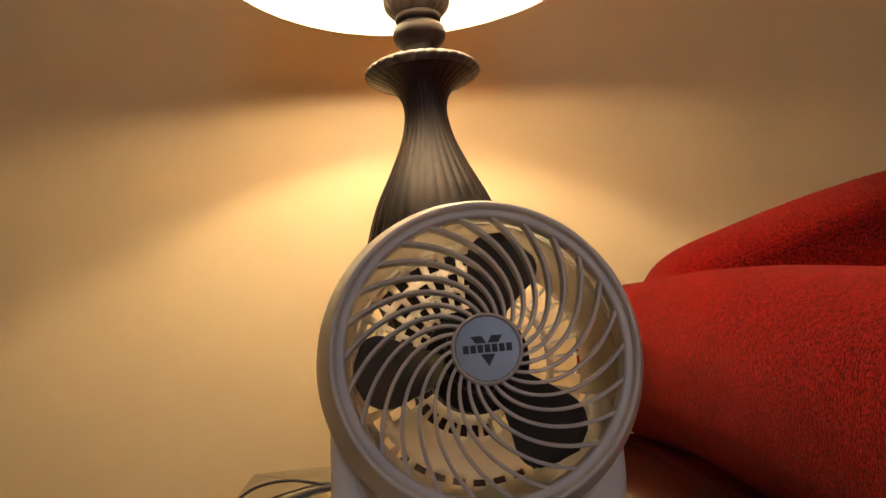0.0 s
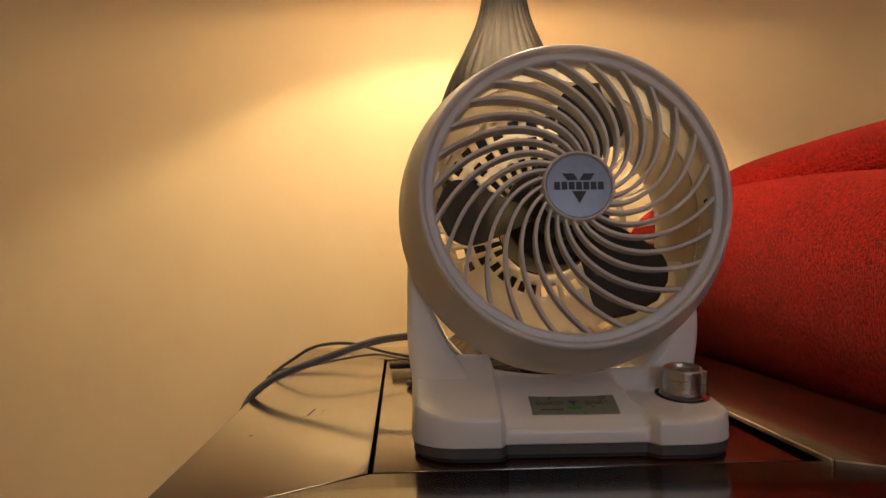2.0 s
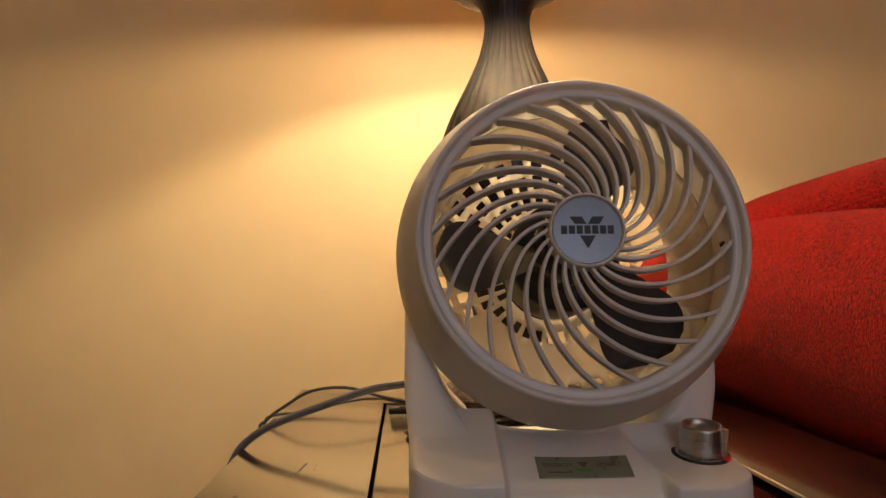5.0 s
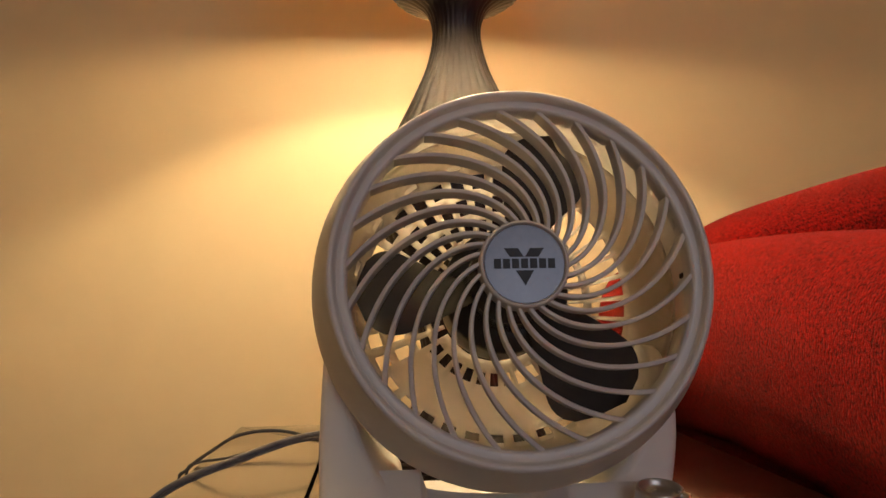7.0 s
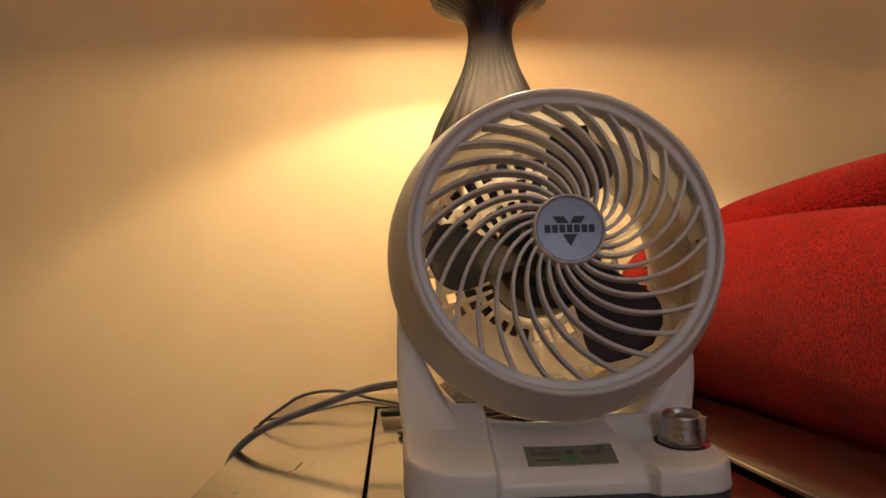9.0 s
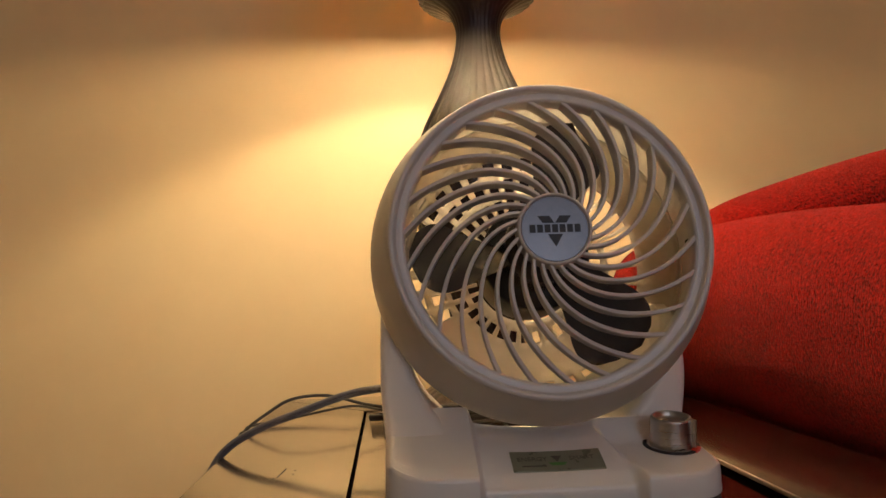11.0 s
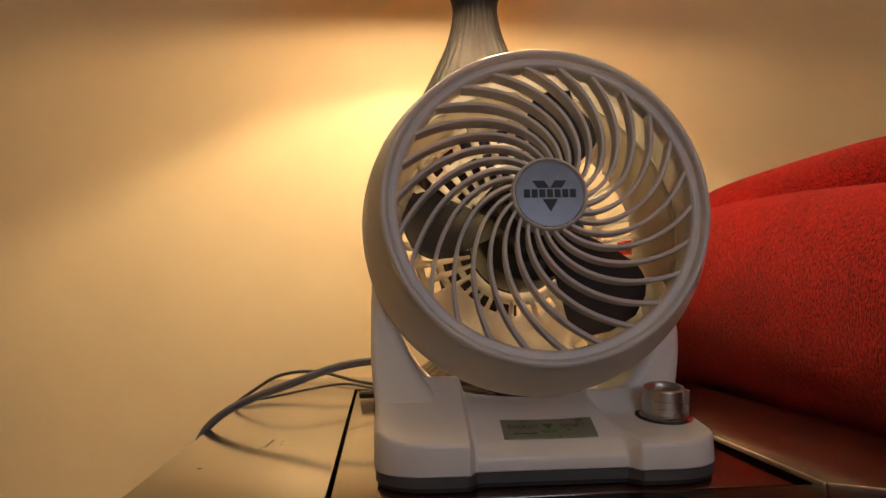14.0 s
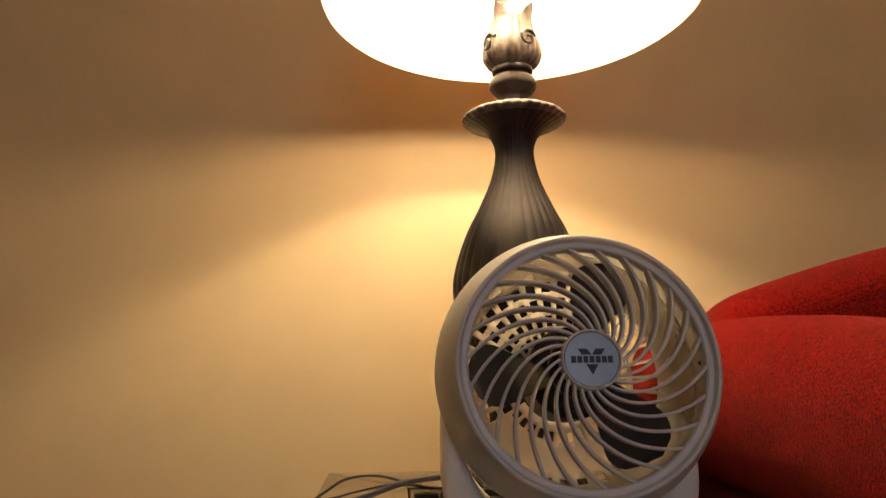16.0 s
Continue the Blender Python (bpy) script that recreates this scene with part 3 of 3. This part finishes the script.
def spoke():
    """A curved fin from the hub to the rim: rounded front edge, over a centimetre deep at the rim."""
    secs = []
    n = 22
    for i in range(n + 1):
        f = i / n
        r, th, s = spoke_line(f)
        r2, th2, _ = spoke_line(f + 0.01)
        r1, th1, _ = spoke_line(f - 0.01)
        P = lambda rr, tt: Vector((rr * math.cos(radians(tt)), rr * math.sin(radians(tt))))
        c, d = P(r, th), (P(r2, th2) - P(r1, th1)).normalized()
        nn = Vector((-d.y, d.x))
        w = 0.00125 + 0.0003 * f
        deep = 0.0080 + 0.0050 * math.sin(math.pi * f * 0.75)
        ring = []
        for o, q in ((-1, 0.45), (-0.75, 0.12), (0, 0.0), (0.75, 0.12), (1, 0.45), (0.7, 1.0), (-0.7, 1.0)):
            h = s + (q * 0.0028 if q < 1 else deep)
            e = c + nn * w * o
            ring.append((e.x, h, e.y))
        secs.append(ring)
    return loft(secs)


base_spoke = spoke()
finish(base_spoke, True, 50)
spoke_mesh = bpy.data.meshes.new("spoke")
base_spoke.to_mesh(spoke_mesh)
base_spoke.free()
spoke_mesh.materials.append(GRILLE)
for i in range(NS):
    ob = new("spoke", spoke_mesh)
    ob.parent = grille
    ob.matrix_local = HEAD @ Matrix.Rotation(-radians(12.0 - SW + 360 * i / NS), 4, "Y")
hub = head_part("hub_ring", lathe(smooth_profile([(0.0248, 0.003), (0.0254, -0.006), (0.0251, -0.0118), (0.0243, -0.0136), (0.0234, -0.0138), (0.0228, -0.0126)], 4) + [(0.0222, -0.0110), (0.0222, 0.0)], 72, axis="y", closed=True), GRILLE, grille, angle=40)
badge = head_part("badge", lathe([(0.0003, -0.0124), (0.0120, -0.0124), (0.0222, -0.0121), (0.0226, -0.0116), (0.0226, -0.006)], 72, axis="y"), DISC, hub, "silver badge with a dark emblem", angle=30)


def on_badge(poly, lift=0.0003):
    bm = bmesh.new()
    k = 0.0125
    a = [bm.verts.new((x, -k, z)) for x, z in poly]
    b = [bm.verts.new((x, -k - lift, z)) for x, z in poly]
    n = len(poly)
    bm.faces.new(a), bm.faces.new(b[::-1])
    for i in range(n):
        bm.faces.new((a[i], b[i], b[(i + 1) % n], a[(i + 1) % n]))
    return bm


shapes = [[(-0.0112, 0.0087), (-0.0034, 0.0087), (-0.0004, 0.0038), (-0.0080, 0.0038)],
          [(0.0112, 0.0087), (0.0034, 0.0087), (0.0004, 0.0038), (0.0080, 0.0038)],
          [(-0.0050, -0.0040), (0.0050, -0.0040), (0.0, -0.0125)]]
for sh in shapes:
    head_part("emblem", on_badge(sh), INK, badge, smooth=False)
lw = 0.0352 / 7
for i in range(7):
    x = -0.0176 + lw * i
    head_part("emblem_bar", on_badge([(x + 0.0005, 0.0027), (x + lw - 0.0006, 0.0027), (x + lw - 0.0006, -0.0028), (x + 0.0005, -0.0028)]), INK, badge, smooth=False)

# rotor
rotor = head_part("rotor", lathe(smooth_profile([(0.0005, 0.020), (0.020, 0.021), (0.027, 0.026), (0.029, 0.036), (0.029, 0.062)], 4), 64, axis="y"), BLADE, label="dark three-bladed rotor", angle=40)


def blade():
    """A paddle with a rounded tip, pitched across its width."""
    secs = []
    n = 18
    for i in range(n + 1):
        f = i / n
        r = 0.025 + 0.0740 * f
        half = 20.5 + 2.5 * f
        if f > 0.60:
            half *= max(0.03, 1 - ((f - 0.60) / 0.405) ** 2.4) ** 0.5
        half = radians(half)
        mid = radians(5 - 7 * f)
        ring = []
        m = 11
        for side in (0, 1):
            for j in range(m):
                u = -1 + 2 * j / (m - 1)
                if side:
                    u = -u
                a = mid + half * u
                s = 0.047 - u * (0.016 - 0.004 * f) + (0.0010 if side else -0.0010) * (1 - u * u * 0.9) - 0.005 * u * u * f
                ring.append((r * math.cos(a), s, r * math.sin(a)))
        secs.append(ring)
    return loft(secs)


for a in (184, 308, 71):
    bm = blade()
    bm.transform(Matrix.Rotation(-radians(a), 4, "Y"))
    head_part("blade", bm, BLADE, rotor, angle=40)

head_part("motor", lathe(smooth_profile([(0.030, 0.066), (0.040, 0.069), (0.043, 0.076), (0.043, 0.122), (0.038, 0.134), (0.010, 0.136)], 3), 72, axis="y"), MOTOR, label="black motor housing", angle=40)
slot = box((0.1168, 0.050, -0.0016), (0.1212, 0.062, 0.0016), 0.0005, 1)
slot.transform(Matrix.Rotation(-radians(3), 4, "Y"))
head_part("clip_slot", slot, RUBBER, label="small dark clip slot in the duct")


# rear guard: a dished lattice with square openings
def guard():
    path = smooth_profile([(0.1185, 0.080), (0.1140, 0.096), (0.1050, 0.110), (0.0910, 0.122), (0.0740, 0.130), (0.0570, 0.135), (0.0430, 0.137)], 3)
    n = len(path)
    cols = 180                     # 36 openings round, each 3 of 5 columns wide
    bm = bmesh.new()
    R = [[bm.verts.new((r * math.cos(2 * math.pi * i / cols), s, r * math.sin(2 * math.pi * i / cols))) for i in range(cols)] for r, s in path]
    for k in range(n - 1):
        for i in range(cols):
            a = math.degrees(2 * math.pi * (i - i % 5) / cols)
            between = i % 5 > (0 if a < 60 or a >= 335 else 1)
            hole = between and k % 3 != 0 and k > 4
            if 205 < a < 335:
                hole = between and k in (6, 7, 14, 15)
            elif a < 60 or a >= 335:
                hole = between and 8 <= k <= 15 and k != 12
            if k < 2:
                hole = False
            if not hole:
                bm.faces.new((R[k][i], R[k][(i + 1) % cols], R[k + 1][(i + 1) % cols], R[k + 1][i]))
    return bm


gd = head_part("rear_guard", guard(), REAR, label="pale rear guard with rows of openings", angle=60)
so = gd.modifiers.new("thick", "SOLIDIFY")
so.thickness, so.offset = 0.0022, 0.0

# ---------------- cords ----------------
path_a = smooth_profile([(-0.060, 0.050, 0.662), (-0.105, 0.055, 0.656), (-0.150, 0.060, 0.641), (-0.190, 0.066, 0.626), (-0.216, 0.071, 0.611),
                         (-0.232, 0.074, 0.592), (-0.243, 0.076, 0.555), (-0.247, 0.078, 0.45), (-0.25, 0.10, 0.20), (-0.26, 0.2, 0.02)], 6)
cord = thing("power_cord", pose(0, 0, 0), "grey twin power cord hanging over the table edge", "power cord")
for k, (dy, dz) in enumerate(((-0.0026, 0.0017), (0.0026, -0.0017))):
    part("strand", tube([(x, y + dy, z + dz) for x, y, z in path_a], 0.0022, 10), CORD, cord)
path_b = smooth_profile([(0.02, 0.215, 0.604), (-0.04, 0.215, 0.612), (-0.095, 0.210, 0.622), (-0.140, 0.210, 0.634), (-0.180, 0.206, 0.632),
                         (-0.208, 0.200, 0.617), (-0.228, 0.196, 0.602), (-0.236, 0.190, 0.585), (-0.240, 0.19, 0.48), (-0.25, 0.25, 0.03)], 6)
cord2 = thing("lamp_cord", pose(0, 0, 0), "thin dark lamp cord looping over the table edge", "power cord")
part("strand", tube(path_b, 0.0018, 10), CORD_DARK, cord2)
path_c = smooth_profile([(-0.020, 0.262, 0.603), (-0.075, 0.272, 0.605), (-0.115, 0.276, 0.611), (-0.160, 0.262, 0.607), (-0.200, 0.235, 0.603), (-0.226, 0.222, 0.602),
                         (-0.236, 0.22, 0.588), (-0.24, 0.22, 0.5), (-0.25, 0.27, 0.03)], 6)
cord3 = thing("thin_cord", pose(0, 0, 0), "thin black cord lying on the table top", "power cord")
part("strand", tube(path_c, 0.0015, 8), CORD_DARK, cord3)

# the fan's spare cord lies coiled behind its base
bundle = thing("cord_coil", pose(-0.012, 0.118, TOP), "coiled black fan cord lying on the table behind the fan", "power cord")
for k in range(6):
    ring = []
    for i in range(49):
        a = 2 * math.pi * i / 48
        ring.append(((0.062 - 0.003 * k) * math.cos(a) + 0.003 * math.sin(3 * k), (0.026 - 0.002 * (k % 3)) * math.sin(a) + 0.002 * math.cos(5 * k), 0.0028 + 0.0046 * k + 0.0016 * math.sin(2 * a + k)))
    part("loop", tube(ring, 0.0025, 8), CORD_DARK, bundle)
part("cable_tie", lathe([(0.0165, -0.003), (0.0172, -0.003), (0.0172, 0.003), (0.0165, 0.003)], 24, closed=True), CORD, bundle).matrix_local = pose(-0.048, 0, 0.0165, 0, 0, 0) @ pose(0, 0, 0, 0, 90, 20)
switch = thing("inline_switch", pose(-0.079, 0.232, TOP, 0, 0, 6), "small black inline switch on the lamp cord", "switch")
part("body", box((-0.016, -0.006, 0.0), (0.016, 0.006, 0.0075), 0.002, 3), RUBBER, switch)
part("roller", box((-0.004, -0.0025, 0.0065), (0.004, 0.0025, 0.0090), 0.0008, 2), CORD_DARK, switch)

# scuffs on the table's left board
for x, y, l, a in ((-0.160, 0.010, 0.026, 83), (-0.150, 0.016, 0.0014, 20), (-0.164, -0.006, 0.002, 80), (-0.150, 0.004, 0.0012, 10), (-0.166, -0.012, 0.0014, 140),
                   (-0.160, -0.016, 0.0012, 30), (-0.130, 0.062, 0.0012, 0), (-0.196, -0.062, 0.003, 15)):
    bm = box((-l / 2, -0.0006, 0), (l / 2, 0.0006, 0.0003), 0.0001, 1)
    bm.transform(pose(x, y, TOP, 0, 0, a))
    part("scuff", bm, GAP, table)
